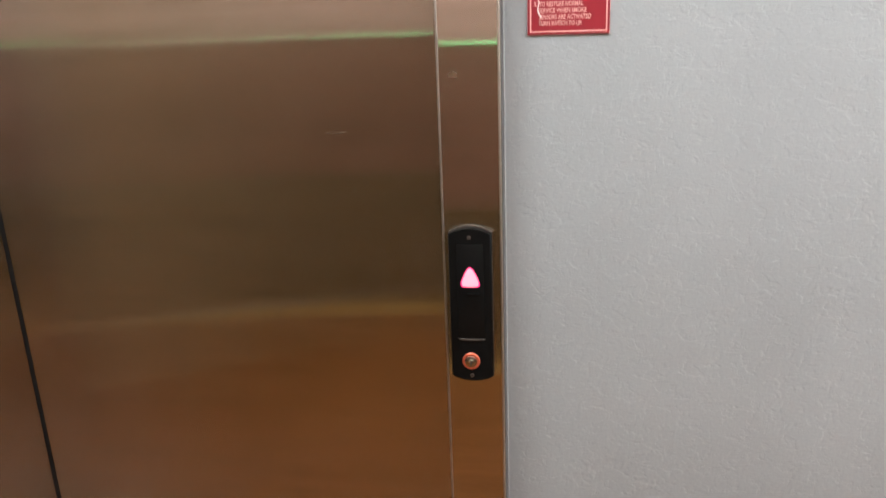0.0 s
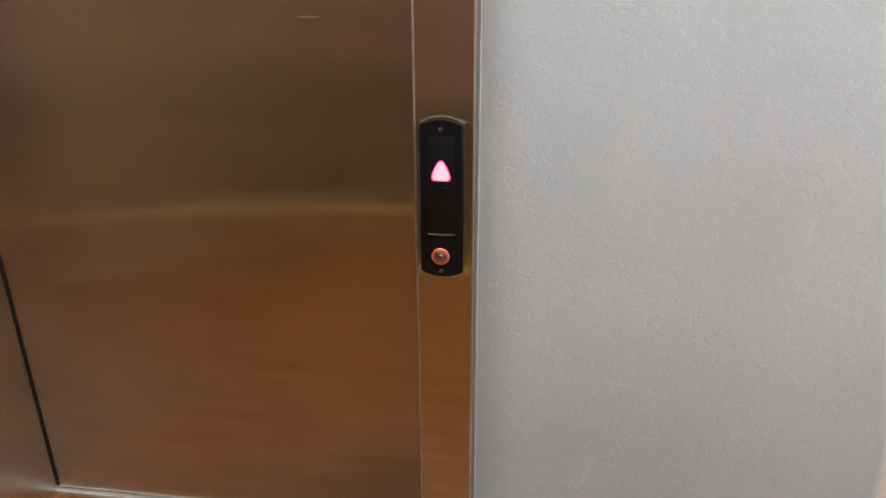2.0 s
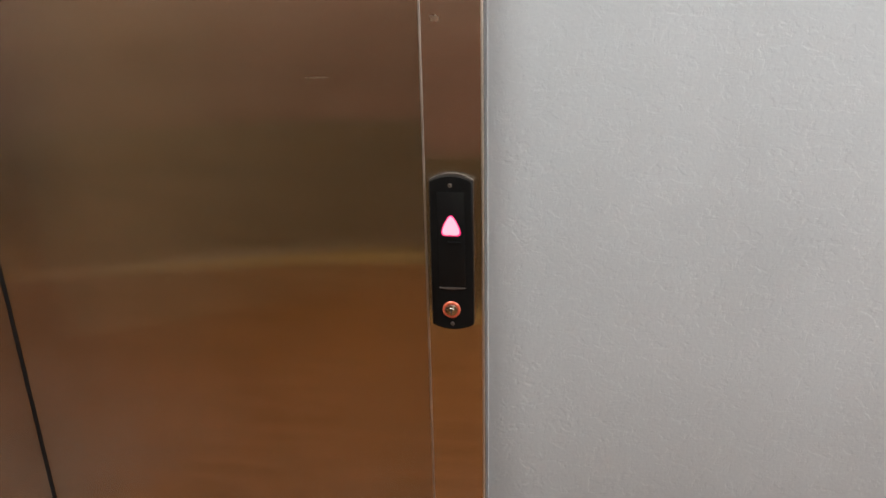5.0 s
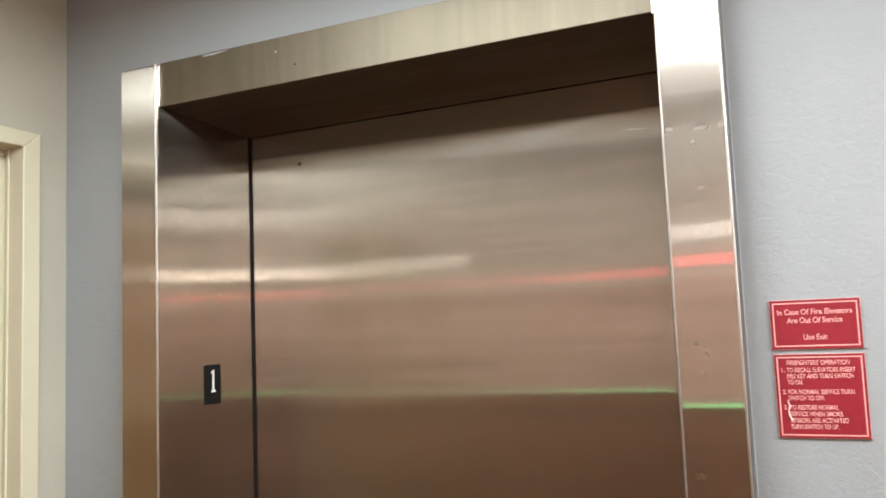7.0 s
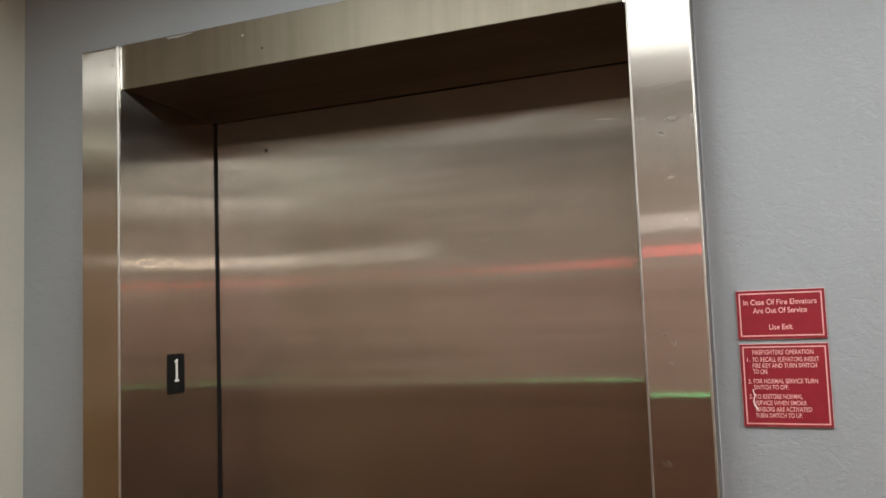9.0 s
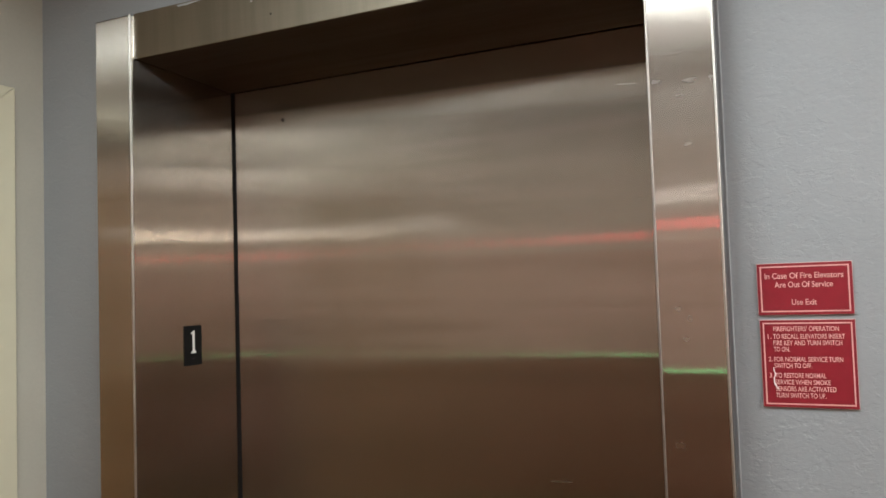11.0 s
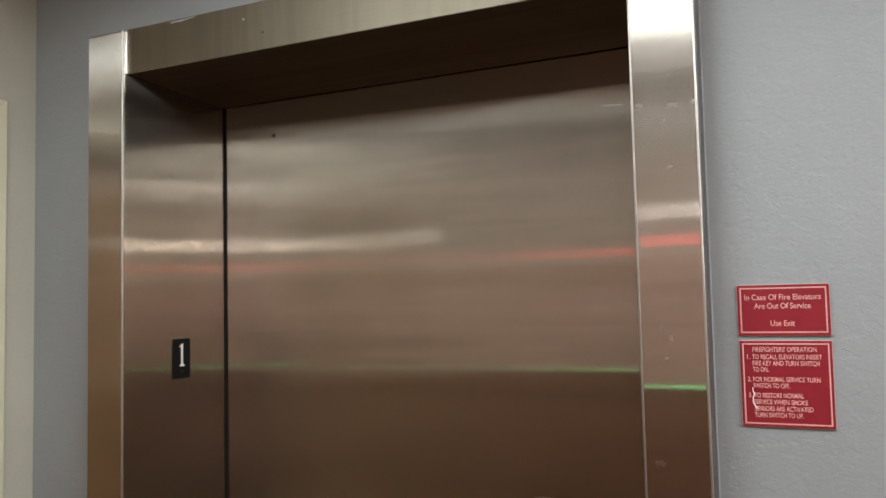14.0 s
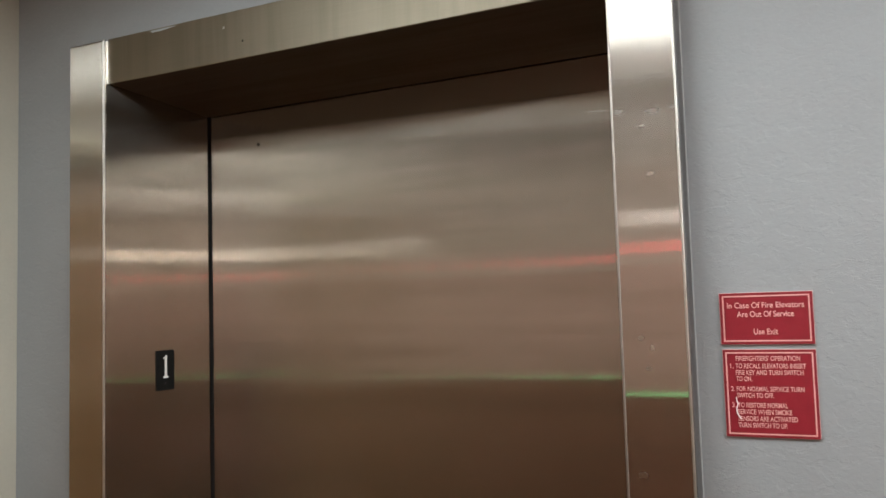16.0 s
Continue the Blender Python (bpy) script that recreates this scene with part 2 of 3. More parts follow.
def structure(name, bm, material, label, category):
    return tagged(part(name, bm, material), label, category, kind="structure")


def empty(name, label, category, group="", kind="", at=(0, 0, 0)):
    ob = new(name)
    ob.empty_display_size = 0.05
    return tagged(ob, label, category, group, kind)


def lettering(name, text, x0, x1, z, cap, front, parent, material, bold=0.0):
    """One line of raised letters between x0 and x1 on a plane that faces -y, its capitals centred on z."""
    cu = bpy.data.curves.new(name, "FONT")
    cu.body, cu.size, cu.offset = text, 1.0, bold
    tmp = bpy.data.objects.new(name, cu)
    scene.collection.objects.link(tmp)
    bpy.context.view_layer.update()
    me = bpy.data.meshes.new_from_object(tmp.evaluated_get(bpy.context.evaluated_depsgraph_get()))
    bpy.data.objects.remove(tmp)
    xs = [v.co.x for v in me.vertices]
    k, s = (x1 - x0) / (max(xs) - min(xs)), cap / 0.70
    base = z - cap / 2
    me.transform(Matrix.Translation((x0, front, base)) @ Matrix(((k, 0, 0, 0), (0, 0, -1, 0), (0, s, 0, 0), (0, 0, 0, 1))) @ Matrix.Translation((-min(xs), 0, 0)))
    me.materials.clear()
    me.materials.append(material)
    ob = new(name, me)
    ob.parent = parent
    return ob


# ---- the shell of the lobby ----
bm = bmesh.new()
add_box(bm, WEST, LEFT - 0.0995, 0, 0.30, 0, CEIL)
add_box(bm, 0.0980, CORNER, 0, 0.30, 0, CEIL)
bmesh.ops.bevel(bm, geom=[e for e in bm.edges if all(abs(v.co.x - CORNER) < 1e-4 and abs(v.co.y) < 1e-4 for v in e.verts)], offset=0.02, segments=6, profile=0.5, affect="EDGES")
add_box(bm, LEFT - 0.0995, 0.0980, 0, 0.30, HEAD + 0.094, CEIL)
structure("wall_north", bm, WALL, "grey-blue textured plaster wall around the elevator", "wall")

DY0, DY1, DTOP = -0.127, -1.041, 2.075      # clear opening of the side door
bm = bmesh.new()
add_box(bm, WEST - 0.14, WEST, DY0 + 0.002, 0.30, 0, CEIL)
add_box(bm, WEST - 0.14, WEST, SOUTH, DY1 - 0.002, 0, CEIL)
add_box(bm, WEST - 0.14, WEST, DY1 - 0.002, DY0 + 0.002, DTOP + 0.002, CEIL)
structure("wall_west", bm, WALL_CREAM, "cream painted side wall with a framed door", "wall")
structure("wall_south", box_bm(WEST - 0.14, EAST, SOUTH - 0.12, SOUTH, 0, CEIL), WALL_BEIGE, "beige painted lobby wall facing the elevator", "wall")
structure("wall_east", box_bm(EAST, EAST + 0.12, SOUTH - 0.12, 0.46, 0, CEIL), WALL_CREAM, "cream painted wall at the lobby end", "wall")
structure("wall_shaft", box_bm(WEST - 0.14, CORNER - 0.02, 0.36, 0.46, -0.1, CEIL), SHADOW_GAP, "dark wall of the elevator shaft", "wall")
structure("wall_niche", box_bm(CORNER, EAST, NICHE, NICHE + 0.1, 0, CEIL), WALL_BEIGE, "beige wall at the back of a recess", "wall")
structure("ceiling", box_bm(WEST - 0.14, EAST + 0.12, SOUTH - 0.12, 0.46, CEIL, CEIL + 0.1), CEILING, "white painted lobby ceiling", "ceiling")

floor = empty("floor", "orange-brown wooden plank floor", "floor", kind="structure")
part("subfloor", box_bm(WEST - 0.14, EAST, SOUTH, NICHE, -0.1, -0.012), SHADOW_GAP, floor)
rng = random.Random(4)
y = NICHE
while y > SOUTH + 0.01:
    y0 = 0.2515 if y > 0.2516 else max(SOUTH, y - 0.125)
    x = (WEST - 0.13 if y < 0.26 else CORNER - 0.02) - rng.random() * 0.9
    left = WEST - 0.13 if y < 0.26 else CORNER - 0.02
    while x < EAST:
        x1 = min(EAST, x + 1.2)
        if x1 > left + 0.01:
            part("plank", box_bm(max(x, left) + 0.0006, x1 - 0.0006, y0 + 0.0006, y - 0.0006, -0.012, 0.0, bevel=0.001, segments=1), FLOOR, floor)
        x = x1
    y = y0

structure("dado", box_bm(WEST, EAST, SOUTH, SOUTH + 0.008, 1.318, 1.79, bevel=0.002), MAUVE, "mauve-brown painted dado on the lobby wall", "wall panel")
structure("baseboard", box_bm(LEFT, EAST, SOUTH, SOUTH + 0.014, 0, 0.055, bevel=0.003), TRIM, "cream painted baseboard along the lobby wall", "baseboard")
structure("wainscot", box_bm(WEST, EAST, SOUTH, SOUTH + 0.01, 0.055, 0.70, bevel=0.002), WAINSCOT, "dark brown wooden wainscot below the beige wall", "wainscot")
structure("wainscot", box_bm(WEST, EAST, SOUTH, SOUTH + 0.01, 0.702, 1.318, bevel=0.002), WAINSCOT_TOP, "reddish brown wooden wainscot below the beige wall", "wainscot")
# added out of view, so the door's left side mirrors something darker
structure("wainscot", box_bm(WEST, WEST + 0.01, SOUTH + 0.2, DY1 - 0.048, 0.0, 1.318, bevel=0.002), WAINSCOT, "unseen dark wood panel, added to darken the door's reflection", "wainscot")
structure("baseboard", box_bm(0.103, CORNER - 0.02, -0.012, 0.0, 0, 0.10, bevel=0.003), TRIM, "cream painted baseboard beside the elevator", "baseboard")


# ---- elevator entrance ----
entrance = empty("elevator_entrance", "brushed stainless steel elevator entrance with a deep reveal", "elevator")


def jamb(x0, x1, name, label):
    """A folded steel jamb: front face, outer edge and reveal with rolled corners."""
    return part(name, box_bm(x0, x1, FACE, DOOR_Y - 0.006, 0, HEAD + 0.095, bevel=0.0045, segments=6), STEEL, entrance, label)


jamb(LEFT - 0.0995, LEFT, "jamb", "brushed steel jamb with a wide reveal")
part("reveal", box_bm(LEFT - 0.001, LEFT + 0.0007, FACE + 0.006, DOOR_Y - 0.0065, 0.001, HEAD + 0.002), STEEL_R, entrance, "finely brushed steel reveal, darker than the face")
jamb(0.0, 0.0980, "jamb", "brushed steel jamb that carries the call station")


def racked(bm, front, back):
    """Raises a part that spans the opening at its right end, by other amounts at its front and at its back."""
    ys = [v.co.y for v in bm.verts]
    y0, y1 = min(ys), max(ys)
    for v in bm.verts:
        u, d = (v.co.x - LEFT) / -LEFT, (v.co.y - y0) / (y1 - y0)
        v.co.z += (front[0] + (front[1] - front[0]) * u) * (1 - d) + (back[0] + (back[1] - back[0]) * u) * d
    return bm


RISE = (0.003, 0.0065)     # the header hangs a little out of level
part("header", racked(box_bm(LEFT + 0.001, -0.001, FACE + 0.011, FACE + 0.016, HEAD, HEAD + 0.096, bevel=0.002, segments=3), RISE, RISE), STEEL_H_DIM, entrance, "brushed steel header, set back from the jambs")
part("soffit", racked(box_bm(LEFT + 0.001, -0.001, FACE + 0.0165, DOOR_Y - 0.006, HEAD + 0.001, HEAD + 0.08, bevel=0.001), RISE, (-0.008, -0.003)), STEEL_S_SHADE, entrance, "brushed steel soffit above the door, its shade put into the colour")
part("weld_seam", box_bm(LEFT + 0.0005, LEFT + 0.0045, FACE + 0.006, FACE + 0.012, HEAD + 0.002, HEAD + 0.094, bevel=0.0012), STEEL, entrance)
part("weld_seam", box_bm(-0.0045, -0.0005, FACE + 0.006, FACE + 0.012, HEAD + 0.002, HEAD + 0.094, bevel=0.0012), STEEL, entrance)
for x0, x1 in ((0.0980, 0.1010), (LEFT - 0.1025, LEFT - 0.0995)):
    part("caulk_bead", box_bm(x0, x1, -0.005, 0.004, 0.0, HEAD + 0.09, bevel=0.0015), CAULK, entrance, "grey caulk bead against the wall")
part("sill", box_bm(LEFT - 0.02, 0.05, 0.252, 0.36, -0.02, 0.008, bevel=0.0015), SILL, entrance, "worn aluminium door sill")
for x, z, r in ((-0.70, 2.172, 0.0022), (-0.745, 2.205, 0.0028), (-1.052 - 0.012, 2.188, 0.002)):
    part("pit_mark", disc(r, 0.0006, pose(x, FACE + (0.0107 if x > -1.05 else -0.0004), z), 10), MARK if z < 2.2 else RUB, entrance)

door = empty("elevator_door", "closed brushed steel sliding elevator door, softly mirroring the lobby", "elevator door")
part("door_panel", box_bm(LEFT + 0.0055, 0.16, DOOR_Y, DOOR_Y + 0.032, 0.012, HEAD + 0.06, bevel=0.002), STEEL, door)
# black strips paint in the shade of the gaps around the panel
part("astragal_gap", box_bm(LEFT - 0.03, LEFT + 0.0053, DOOR_Y + 0.006, DOOR_Y + 0.03, 0.009, HEAD + 0.06), SHADOW_GAP, door, "black strip that puts shade into the gap beside the door panel")
part("top_gap", box_bm(LEFT - 0.03, 0.16, DOOR_Y + 0.0335, DOOR_Y + 0.045, HEAD - 0.004, HEAD + 0.06), SHADOW_GAP, door)
part("bolt_hole", disc(0.0042, 0.001, pose(-0.903, DOOR_Y - 0.0006, 2.046), 14), MARK, door, "small dark hole near the top")
for x, z, w, a in ((-0.06, 2.055, 0.006, 0), (-0.10, 2.022, 0.05, -4), (-0.26, 1.255, 0.05, 1)):
    ol = [(-w / 2, 0), (-w / 6, -0.0011), (w / 5, -0.0008), (w / 2, 0.0002), (w / 6, 0.0009), (-w / 5, 0.0012)]
    part("scuff", prism(bmesh.new(), ol, 0.0005, pose(x, DOOR_Y - 0.0004, z, 0, -a, 0)), STEEL_WORN, door)

# right jamb's inner edge takes a darker steel, its weaker glint set by colour
for x0, x1 in ((-0.0006, 0.0036), (0.0944, 0.0986), (LEFT - 0.0036, LEFT + 0.0006)):
    part("rolled_edge", box_bm(x0, x1, FACE - 0.0008, FACE + 0.004, 0.001, HEAD + 0.0955, bevel=0.0018, segments=4), EDGE_DIM if -0.5 < x0 < 0.05 else POLISHED, entrance, "rolled edge strip of the jamb, its glint toned by colour")
for x, z, w, h, seed in ((0.062, 1.936, 0.026, 0.009, 1), (0.012, 1.940, 0.016, 0.008, 2), (0.091, 1.938, 0.010, 0.007, 3), (0.046, 1.915, 0.012, 0.005, 4), (0.055, 1.842, 0.014, 0.006, 5),
                         (0.030, 1.60, 0.010, 0.008, 6), (0.046, 1.585, 0.008, 0.012, 7), (0.040, 1.555, 0.010, 0.007, 8), (0.025, 1.40, 0.018, 0.012, 9)):
    edge = random.Random(seed)
    ol = [(w / 2 * math.cos(a) * k, h / 2 * math.sin(a) * k) for a, k in ((2 * math.pi * i / 14, edge.uniform(0.55, 1.0)) for i in range(14))]
    part("smudge", prism(bmesh.new(), ol, 0.0004, pose(x, FACE - 0.0003, z)), STEEL_SMUDGE, entrance, "dull smudge on the steel")
# thin cover of darker steel, shades the jamb's outer side by colour
part("jamb_return", box_bm(0.0981, 0.0998, FACE + 0.005, -0.001, 0.001, HEAD + 0.094, bevel=0.0005, segments=1), RETURN_SHADE, entrance, "folded side of the jamb, shaded by a darker steel")
drip = bmesh.new()
prism(drip, [(-0.030, 0.0022), (-0.026, -0.0012), (-0.018, 0.0004), (-0.004, -0.0008), (0.012, 0.0012), (0.034, 0.0026), (0.034, 0.0036), (-0.030, 0.0036)], 0.0015, pose(-0.90, FACE + 0.0102, HEAD + 0.0925))
part("paint_drip", drip, PAINT_DRIP, entrance, "grey wall paint slopped over the header edge")


# ---- call station on the right jamb ----
def arched(w, z0, z1, rise, drop, steps=14):
    pts = []
    for i in range(steps + 1):
        u = 1 - 2 * i / steps
        pts.append((u * w / 2, z1 + rise * (1 - u * u)))
    for i in range(steps + 1):
        u = -1 + 2 * i / steps
        pts.append((u * w / 2, z0 - drop * (1 - u * u)))
    return pts


CX = 0.0463
station = empty("call_station", "black elevator call station with a lit pink arrow", "call button")
FR = FACE - 0.015
part("housing", prism(bmesh.new(), arched(0.071, 0.893, 1.1465, 0.010, 0.009), 0.015, pose(CX, FR, 0), 0.0022), BLACK, station, smooth=True)
part("back_plate", prism(bmesh.new(), arched(0.0712, 0.8932, 1.1475, 0.0112, 0.0088), 0.004, pose(CX, FACE - 0.0041, 0)), SCREW, station)
part("button_panel", prism(bmesh.new(), rounded(0.046, 0.170, 0.003), 0.002, pose(CX, FR - 0.0012, 1.0460), 0.0008), BLACK_GLOSS, station, "glossy black button panel", smooth=True)


def triangle(w, h, bow):
    """A triangle with bowed flanks and rounded corners, centred on its box."""
    pts = [(0, h / 2 * 1.18), (-w / 4 - bow, bow * 0.5), (-w / 2 * 1.12, -h / 2 * 1.04), (0, -h / 2 * 1.04), (w / 2 * 1.12, -h / 2 * 1.04), (w / 4 + bow, bow * 0.5)]
    for _ in range(3):
        pts = [p for i in range(len(pts)) for a, b in [(pts[i], pts[(i + 1) % len(pts)])]
               for p in ((a[0] * 0.75 + b[0] * 0.25, a[1] * 0.75 + b[1] * 0.25), (a[0] * 0.25 + b[0] * 0.75, a[1] * 0.25 + b[1] * 0.75))]
    return pts


arrow = part("arrow_button", prism(bmesh.new(), triangle(0.0325, 0.0365, 0.0040), 0.002, pose(CX - 0.0005, FR - 0.0016, 1.0745)), ARROW_RIM, station, "red rim of the up arrow")
part("arrow_lens", prism(bmesh.new(), triangle(0.0285, 0.0325, 0.0036), 0.002, pose(CX - 0.0005, FR - 0.0026, 1.0742), 0.0006), ARROW_GLOW, arrow, "glowing pink up arrow")
lip = bmesh.new()
prism(lip, [(-0.010, 0.0012)] + [(-0.010 + 0.020 * i / 8, -0.0016 + 0.0016 * (i / 4 - 1) ** 2) for i in range(9)] + [(0.010, 0.0012)], 0.002, pose(CX + 0.004, FR - 0.0028, 1.044))
part("button_lip", lip, BLACK, station)
lip = bmesh.new()
prism(lip, [(-0.0225, 0.001)] + [(-0.0225 + 0.045 * i / 10, -0.0022 + 0.0022 * (i / 5 - 1) ** 2) for i in range(11)] + [(0.0225, 0.001)], 0.003, pose(CX, FR - 0.0022, 0.962), 0.0006)
part("panel_lip", lip, SCREW, station, "thin grey lip below the button panel")
part("collar", disc(0.0152, 0.003, pose(CX - 0.002, FR - 0.0026, 0.9215), 36, inner=0.0110), COPPER_RING, station, "red ring around the key switch", smooth=True)
lock = part("key_switch", disc(0.0109, 0.006, pose(CX - 0.002, FR - 0.0050, 0.9215), 32, 0.0022), CHROME, station, "round chrome key switch", smooth=True)
part("key_plug", disc(0.0056, 0.003, pose(CX - 0.002, FR - 0.0066, 0.9212), 24, 0.001), CHROME, lock, smooth=True)
part("key_slot", box_bm(CX - 0.0031, CX - 0.0009, FR - 0.0069, FR - 0.0060, 0.9165, 0.9255, bevel=0.0003), MARK, lock)
for z in (1.1415, 0.8945):
    s = part("screw", disc(0.0036, 0.002, pose(CX - 0.001, FR - 0.0010, z), 16, 0.0006), SCREW, station, smooth=True)
    for ry in (20, 110):
        bar = box_bm(-0.0024, 0.0024, -0.0002, 0.0003, -0.0004, 0.0004)
        bmesh.ops.transform(bar, matrix=pose(CX - 0.001, FR - 0.0011, z, 0, ry, 0), verts=bar.verts)
        part("screw_slot", bar, MARK, s)


# ---- floor number on the left reveal ----
number = empty("floor_number_plate", "black floor number plate with a raised white 1", "sign")
RX = LEFT + 0.0012
turn = pose(RX, 0.1130, 1.5325, 0, 0, 90)
part("plate", prism(bmesh.new(), rounded(0.054, 0.088, 0.0035), 0.002, turn @ pose(0, -0.0014, 0), 0.0005), BLACK_MATT, number)
one = [(-0.0065, -0.0172), (0.0082, -0.0172), (0.0082, -0.0132), (0.0036, -0.0122), (0.0036, 0.0328), (0.0002, 0.0328),
       (-0.0022, 0.0298), (-0.0068, 0.0282), (-0.0068, 0.0252), (-0.0024, 0.0258), (-0.0024, -0.0122), (-0.0065, -0.0132)]
part("numeral", prism(bmesh.new(), one, 0.001, turn @ pose(0, -0.0024, 0)), WHITE, number, "raised white numeral 1")
for bx, bz in ((-0.0012, -0.0300), (0.0012, -0.0276)):
    part("braille_dot", disc(0.0008, 0.0008, turn @ pose(bx, -0.0019, bz), 10), SCREW, number)


# ---- red signs on the wall ----
def wall_sign(x0, x1, z0, z1, inset, label, rows):
    sign = empty("wall_sign", label, "sign", "red elevator signs")
    part("plate", box_bm(x0, x1, -0.0034, 0.002, z0, z1, bevel=0.0004, segments=1), PLATE_EDGE, sign)
    part("face", box_bm(x0 + 0.0009, x1 - 0.0009, -0.0040, -0.0030, z0 + 0.0009, z1 - 0.0009), RED, sign, "red engraved face")
    a, b = inset, inset + 0.0021
    for c in ((x0 + a, x1 - a, z1 - b, z1 - a), (x0 + a, x1 - a, z0 + a, z0 + b), (x0 + a, x0 + b, z0 + b, z1 - b), (x1 - b, x1 - a, z0 + b, z1 - b)):
        part("border_line", box_bm(c[0], c[1], -0.0043, -0.0038, c[2], c[3]), PINK, sign)
    w, h = x1 - x0, z1 - z0
    for text, u0, u1, v, cap, bold in rows:
        lettering("lettering", text, x0 + u0 * w, x0 + u1 * w, z1 - v * h, cap, -0.00435, sign, PINK, bold)
    return sign


SX0, SX1 = 0.1365, 0.2640
wall_sign(SX0, SX1, 1.5860, 1.6620, 0.0045, "red engraved plate with a fire warning in pale letters",
          [("In Case Of Fire Elevators", 0.087, 0.905, 0.245, 0.0082, 0.016), ("Are Out Of Service", 0.190, 0.795, 0.415, 0.0082, 0.016),
           ("Use Exit", 0.362, 0.622, 0.750, 0.0082, 0.016)])
lower = wall_sign(SX0 + 0.0008, SX1, 1.4525, 1.5795, 0.0042, "red engraved plate with firefighters' instructions, scratched",
          [("FIREFIGHTERS' OPERATION", 0.146, 0.831, 0.104, 0.0068, 0.017), ("1.", 0.082, 0.120, 0.190, 0.0068, 0.017),
           ("TO RECALL ELEVATORS INSERT", 0.140, 0.887, 0.190, 0.0068, 0.017), ("FIRE KEY AND TURN SWITCH", 0.140, 0.857, 0.264, 0.0068, 0.017),
           ("TO ON.", 0.142, 0.312, 0.336, 0.0068, 0.017), ("2.", 0.080, 0.122, 0.450, 0.0068, 0.017),
           ("FOR NORMAL SERVICE TURN", 0.140, 0.857, 0.450, 0.0068, 0.017), ("SWITCH TO OFF.", 0.140, 0.536, 0.523, 0.0068, 0.017),
           ("3.", 0.082, 0.122, 0.634, 0.0068, 0.017), ("TO RESTORE NORMAL", 0.144, 0.676, 0.634, 0.0068, 0.017),
           ("SERVICE WHEN SMOKE", 0.142, 0.716, 0.710, 0.0068, 0.017), ("SENSORS ARE ACTIVATED", 0.144, 0.770, 0.786, 0.0068, 0.017),
           ("TURN SWITCH TO UP.", 0.140, 0.664, 0.860, 0.0068, 0.017)])
scratch = [(0.0, 0.016), (0.0012, 0.0155), (0.0022, 0.010), (0.0042, 0.0065), (0.0022, 0.002), (0.0016, -0.004), (0.0038, -0.010), (0.0078, -0.0158),
           (0.0048, -0.0148), (0.0012, -0.0095), (-0.0002, -0.004), (0.0006, 0.002), (0.0022, 0.006), (0.0008, 0.010)]
part("scratch", prism(bmesh.new(), scratch, 0.0003, pose(SX0 + 0.0165, -0.0049, 1.4945)), SCUFF, lower, "pale curved scratch")


# ---- side door in a steel frame ----
side = empty("side_door", "closed tan wooden door in a cream steel frame", "door")


def frame_leg(name, bm):
    return part(name, bm, FRAME_CREAM, side)


FX = WEST + 0.016
FTURN = pose(FX, 0, 0, 0, 0, 90)
for y0, y1 in ((DY0, DY0 + 0.044), (DY1 - 0.044, DY1)):
    sgn = 1 if y0 == DY0 else -1
    inner = y0 if sgn > 0 else y1
    outer = inner + sgn * 0.044
    ol = [(inner, 0), (outer, 0), (outer, DTOP + 0.036), (inner, DTOP)]
    part("frame_face", prism(bmesh.new(), ol if sgn > 0 else ol[::-1], 0.036, FTURN, 0.0028), FRAME_CREAM, side)
    frame_leg("frame_reveal", box_bm(WEST - 0.13, WEST - 0.02, min(inner, inner + sgn * 0.02), max(inner, inner + sgn * 0.02), 0, DTOP, bevel=0.001))
    frame_leg("door_stop", box_bm(WEST - 0.060, WEST - 0.042, min(inner, inner - sgn * 0.014), max(inner, inner - sgn * 0.014), 0, DTOP - 0.015, bevel=0.003, segments=3))
part("frame_head", prism(bmesh.new(), [(DY1, DTOP), (DY0, DTOP), (DY0 + 0.044, DTOP + 0.036), (DY1 - 0.044, DTOP + 0.036)], 0.036, FTURN, 0.0028), FRAME_CREAM, side)
for d in (0.028, 0.074):
    frame_leg("reveal_bead", box_bm(WEST - d - 0.006, WEST - d, DY0 - 0.004, DY0 + 0.001, 0, DTOP - 0.004, bevel=0.0018))
    frame_leg("reveal_bead", box_bm(WEST - d - 0.006, WEST - d, DY1 + 0.001, DY0 - 0.001, DTOP - 0.004, DTOP + 0.001, bevel=0.0018))
frame_leg("head_reveal", box_bm(WEST - 0.13, WEST - 0.02, DY1, DY0, DTOP, DTOP + 0.02, bevel=0.001))
frame_leg("head_stop", box_bm(WEST - 0.060, WEST - 0.042, DY1, DY0, DTOP - 0.014, DTOP, bevel=0.003, segments=3))
part("door_slab", box_bm(WEST - 0.142, WEST - 0.098, DY1 + 0.003, DY0 - 0.003, 0.008, DTOP - 0.003, bevel=0.002), SLAB, side, "tan wooden door slab")
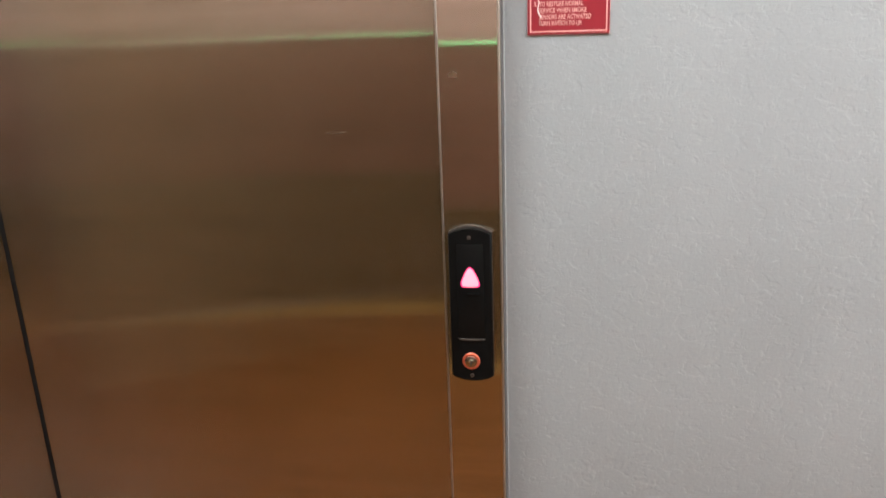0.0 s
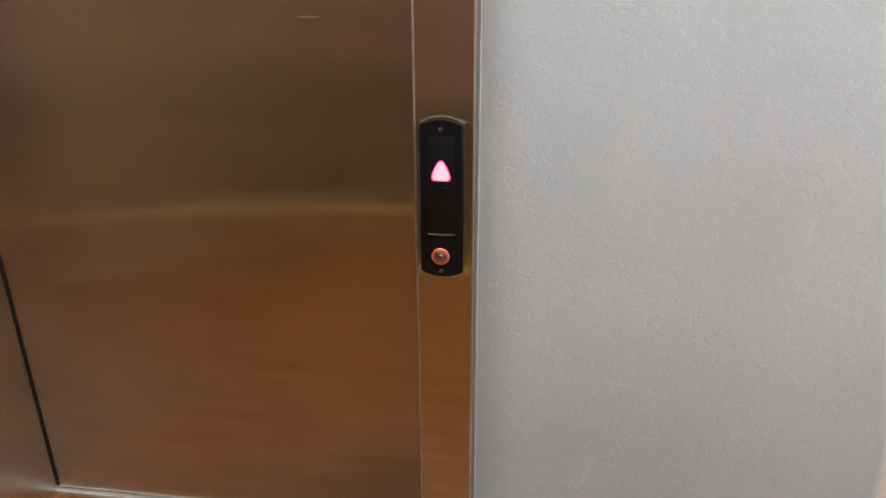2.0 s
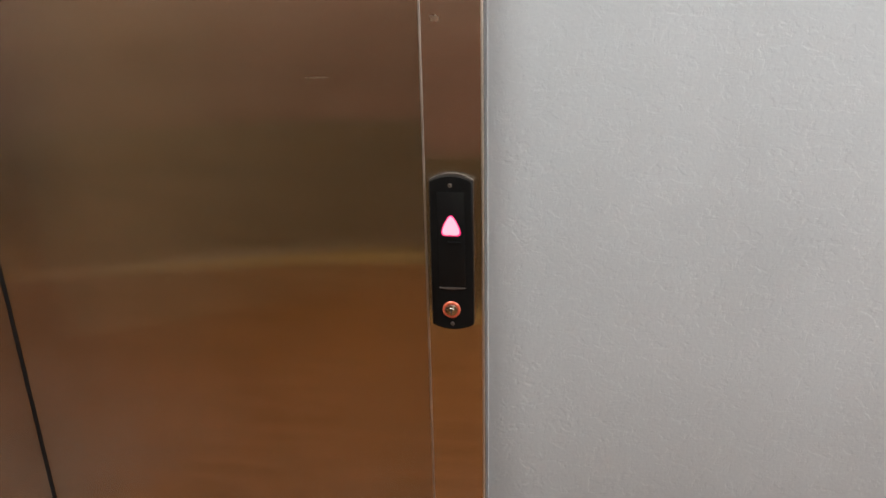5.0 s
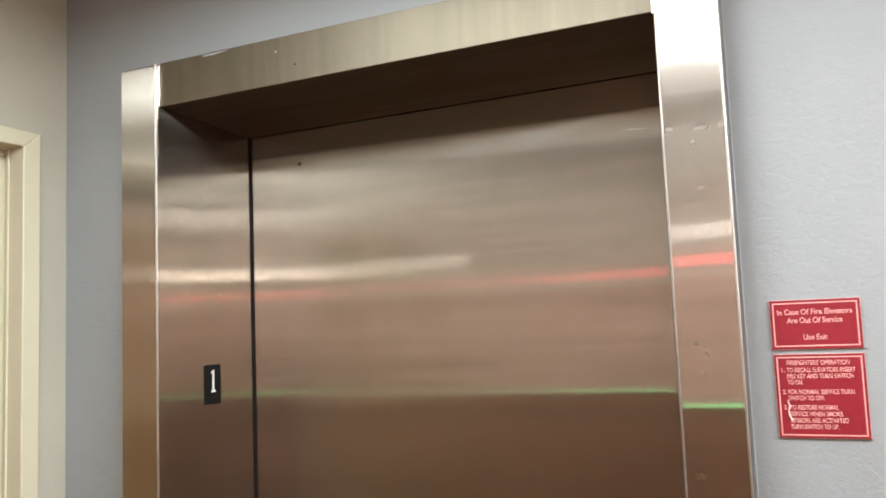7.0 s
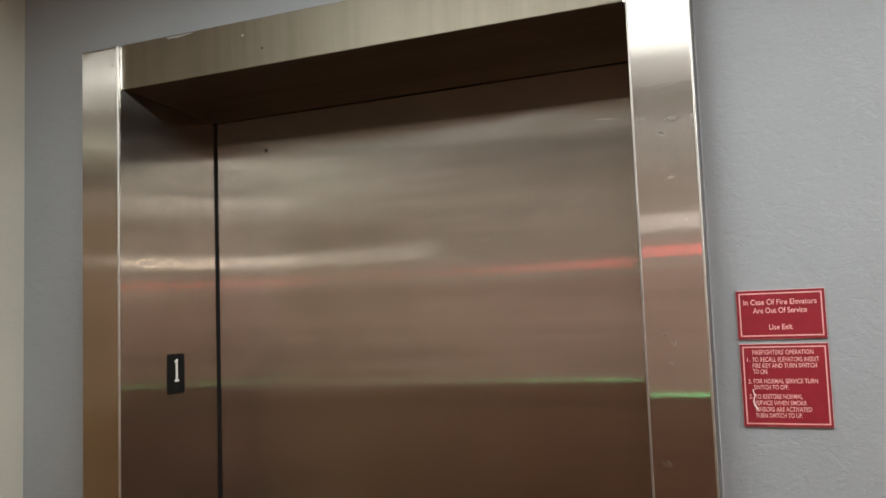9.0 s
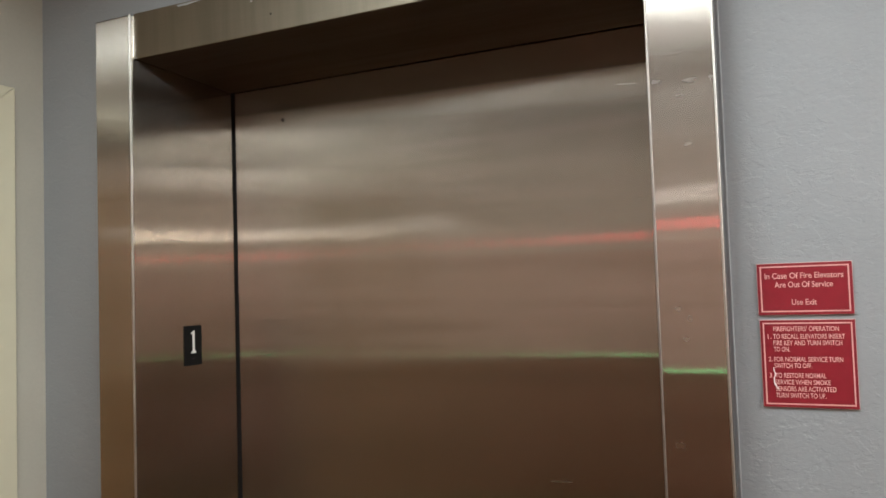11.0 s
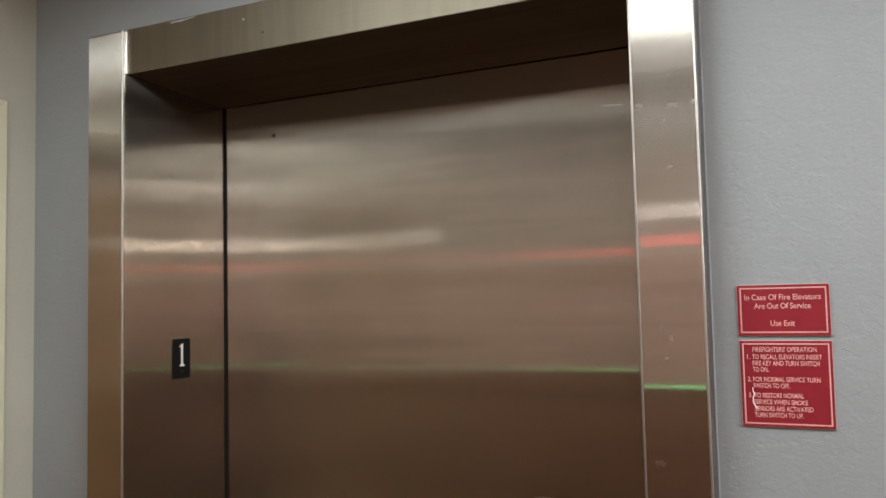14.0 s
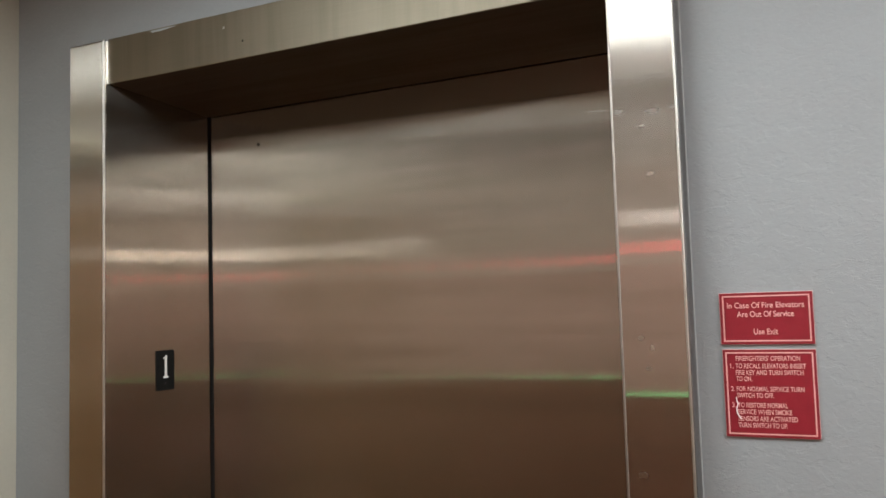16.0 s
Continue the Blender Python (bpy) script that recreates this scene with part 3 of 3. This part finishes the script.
part("joint_line", box_bm(WEST, WEST + 0.004, DY0 + 0.0442, DY0 + 0.0462, 0, DTOP + 0.036), CAULK, side, "dark joint between frame and wall")
bolt = part("door_handle", disc(0.026, 0.012, pose(WEST - 0.086, DY1 + 0.07, 1.0, 0, 0, 90), 28, 0.003), CHROME, side, "round metal door handle", smooth=True)


# ---- unseen lobby lamps and glowing stand-ins ----
def ceiling_fixture(x, y, sx, sy):
    ob = empty("ceiling_or_fill_light", "unseen lit ceiling panel, one of a set with added fill", "ceiling light", "lobby ceiling lights")
    t = 0.025
    for c in ((-sx / 2 - t, sx / 2 + t, sy / 2, sy / 2 + t), (-sx / 2 - t, sx / 2 + t, -sy / 2 - t, -sy / 2), (-sx / 2 - t, -sx / 2, -sy / 2, sy / 2), (sx / 2, sx / 2 + t, -sy / 2, sy / 2)):
        part("frame", box_bm(x + c[0], x + c[1], y + c[2], y + c[3], CEIL - 0.04, CEIL, bevel=0.003), CEILING, ob)
    part("diffuser", box_bm(x - sx / 2, x + sx / 2, y - sy / 2, y + sy / 2, CEIL - 0.030, CEIL - 0.004, bevel=0.004), LAMP_GLOW, ob, "glowing white diffuser")
    return ob


# a fixture body for each lamp, the added fill lamps included
for lamp in LAMPS:
    ceiling_fixture(*lamp[:4])

# unseen stand-in emitter, placed to throw the white streak across door and reveal
streak_light = empty("white_streak_source", "unseen stand-in light for the white streak in the steel", "wall light")
part("back_plate", box_bm(2.40, 2.60, SOUTH, SOUTH + 0.02, 2.00, 2.145, bevel=0.004), CHROME, streak_light)
part("diffuser", box_bm(2.42, 2.58, SOUTH + 0.02, SOUTH + 0.09, 2.040, 2.105, bevel=0.012, segments=3), STREAK_GLOW, streak_light, "glowing white diffuser")

# unseen stand-in: glowing strips that give the steel its red and green streaks
lit = empty("streak_board", "unseen stand-in board, glowing red and green for the steel's streaks", "sign")
part("strip_backing", box_bm(0.02, 0.68, SOUTH + 0.0105, SOUTH + 0.02, 1.316, 1.90, bevel=0.002), MAUVE, lit)
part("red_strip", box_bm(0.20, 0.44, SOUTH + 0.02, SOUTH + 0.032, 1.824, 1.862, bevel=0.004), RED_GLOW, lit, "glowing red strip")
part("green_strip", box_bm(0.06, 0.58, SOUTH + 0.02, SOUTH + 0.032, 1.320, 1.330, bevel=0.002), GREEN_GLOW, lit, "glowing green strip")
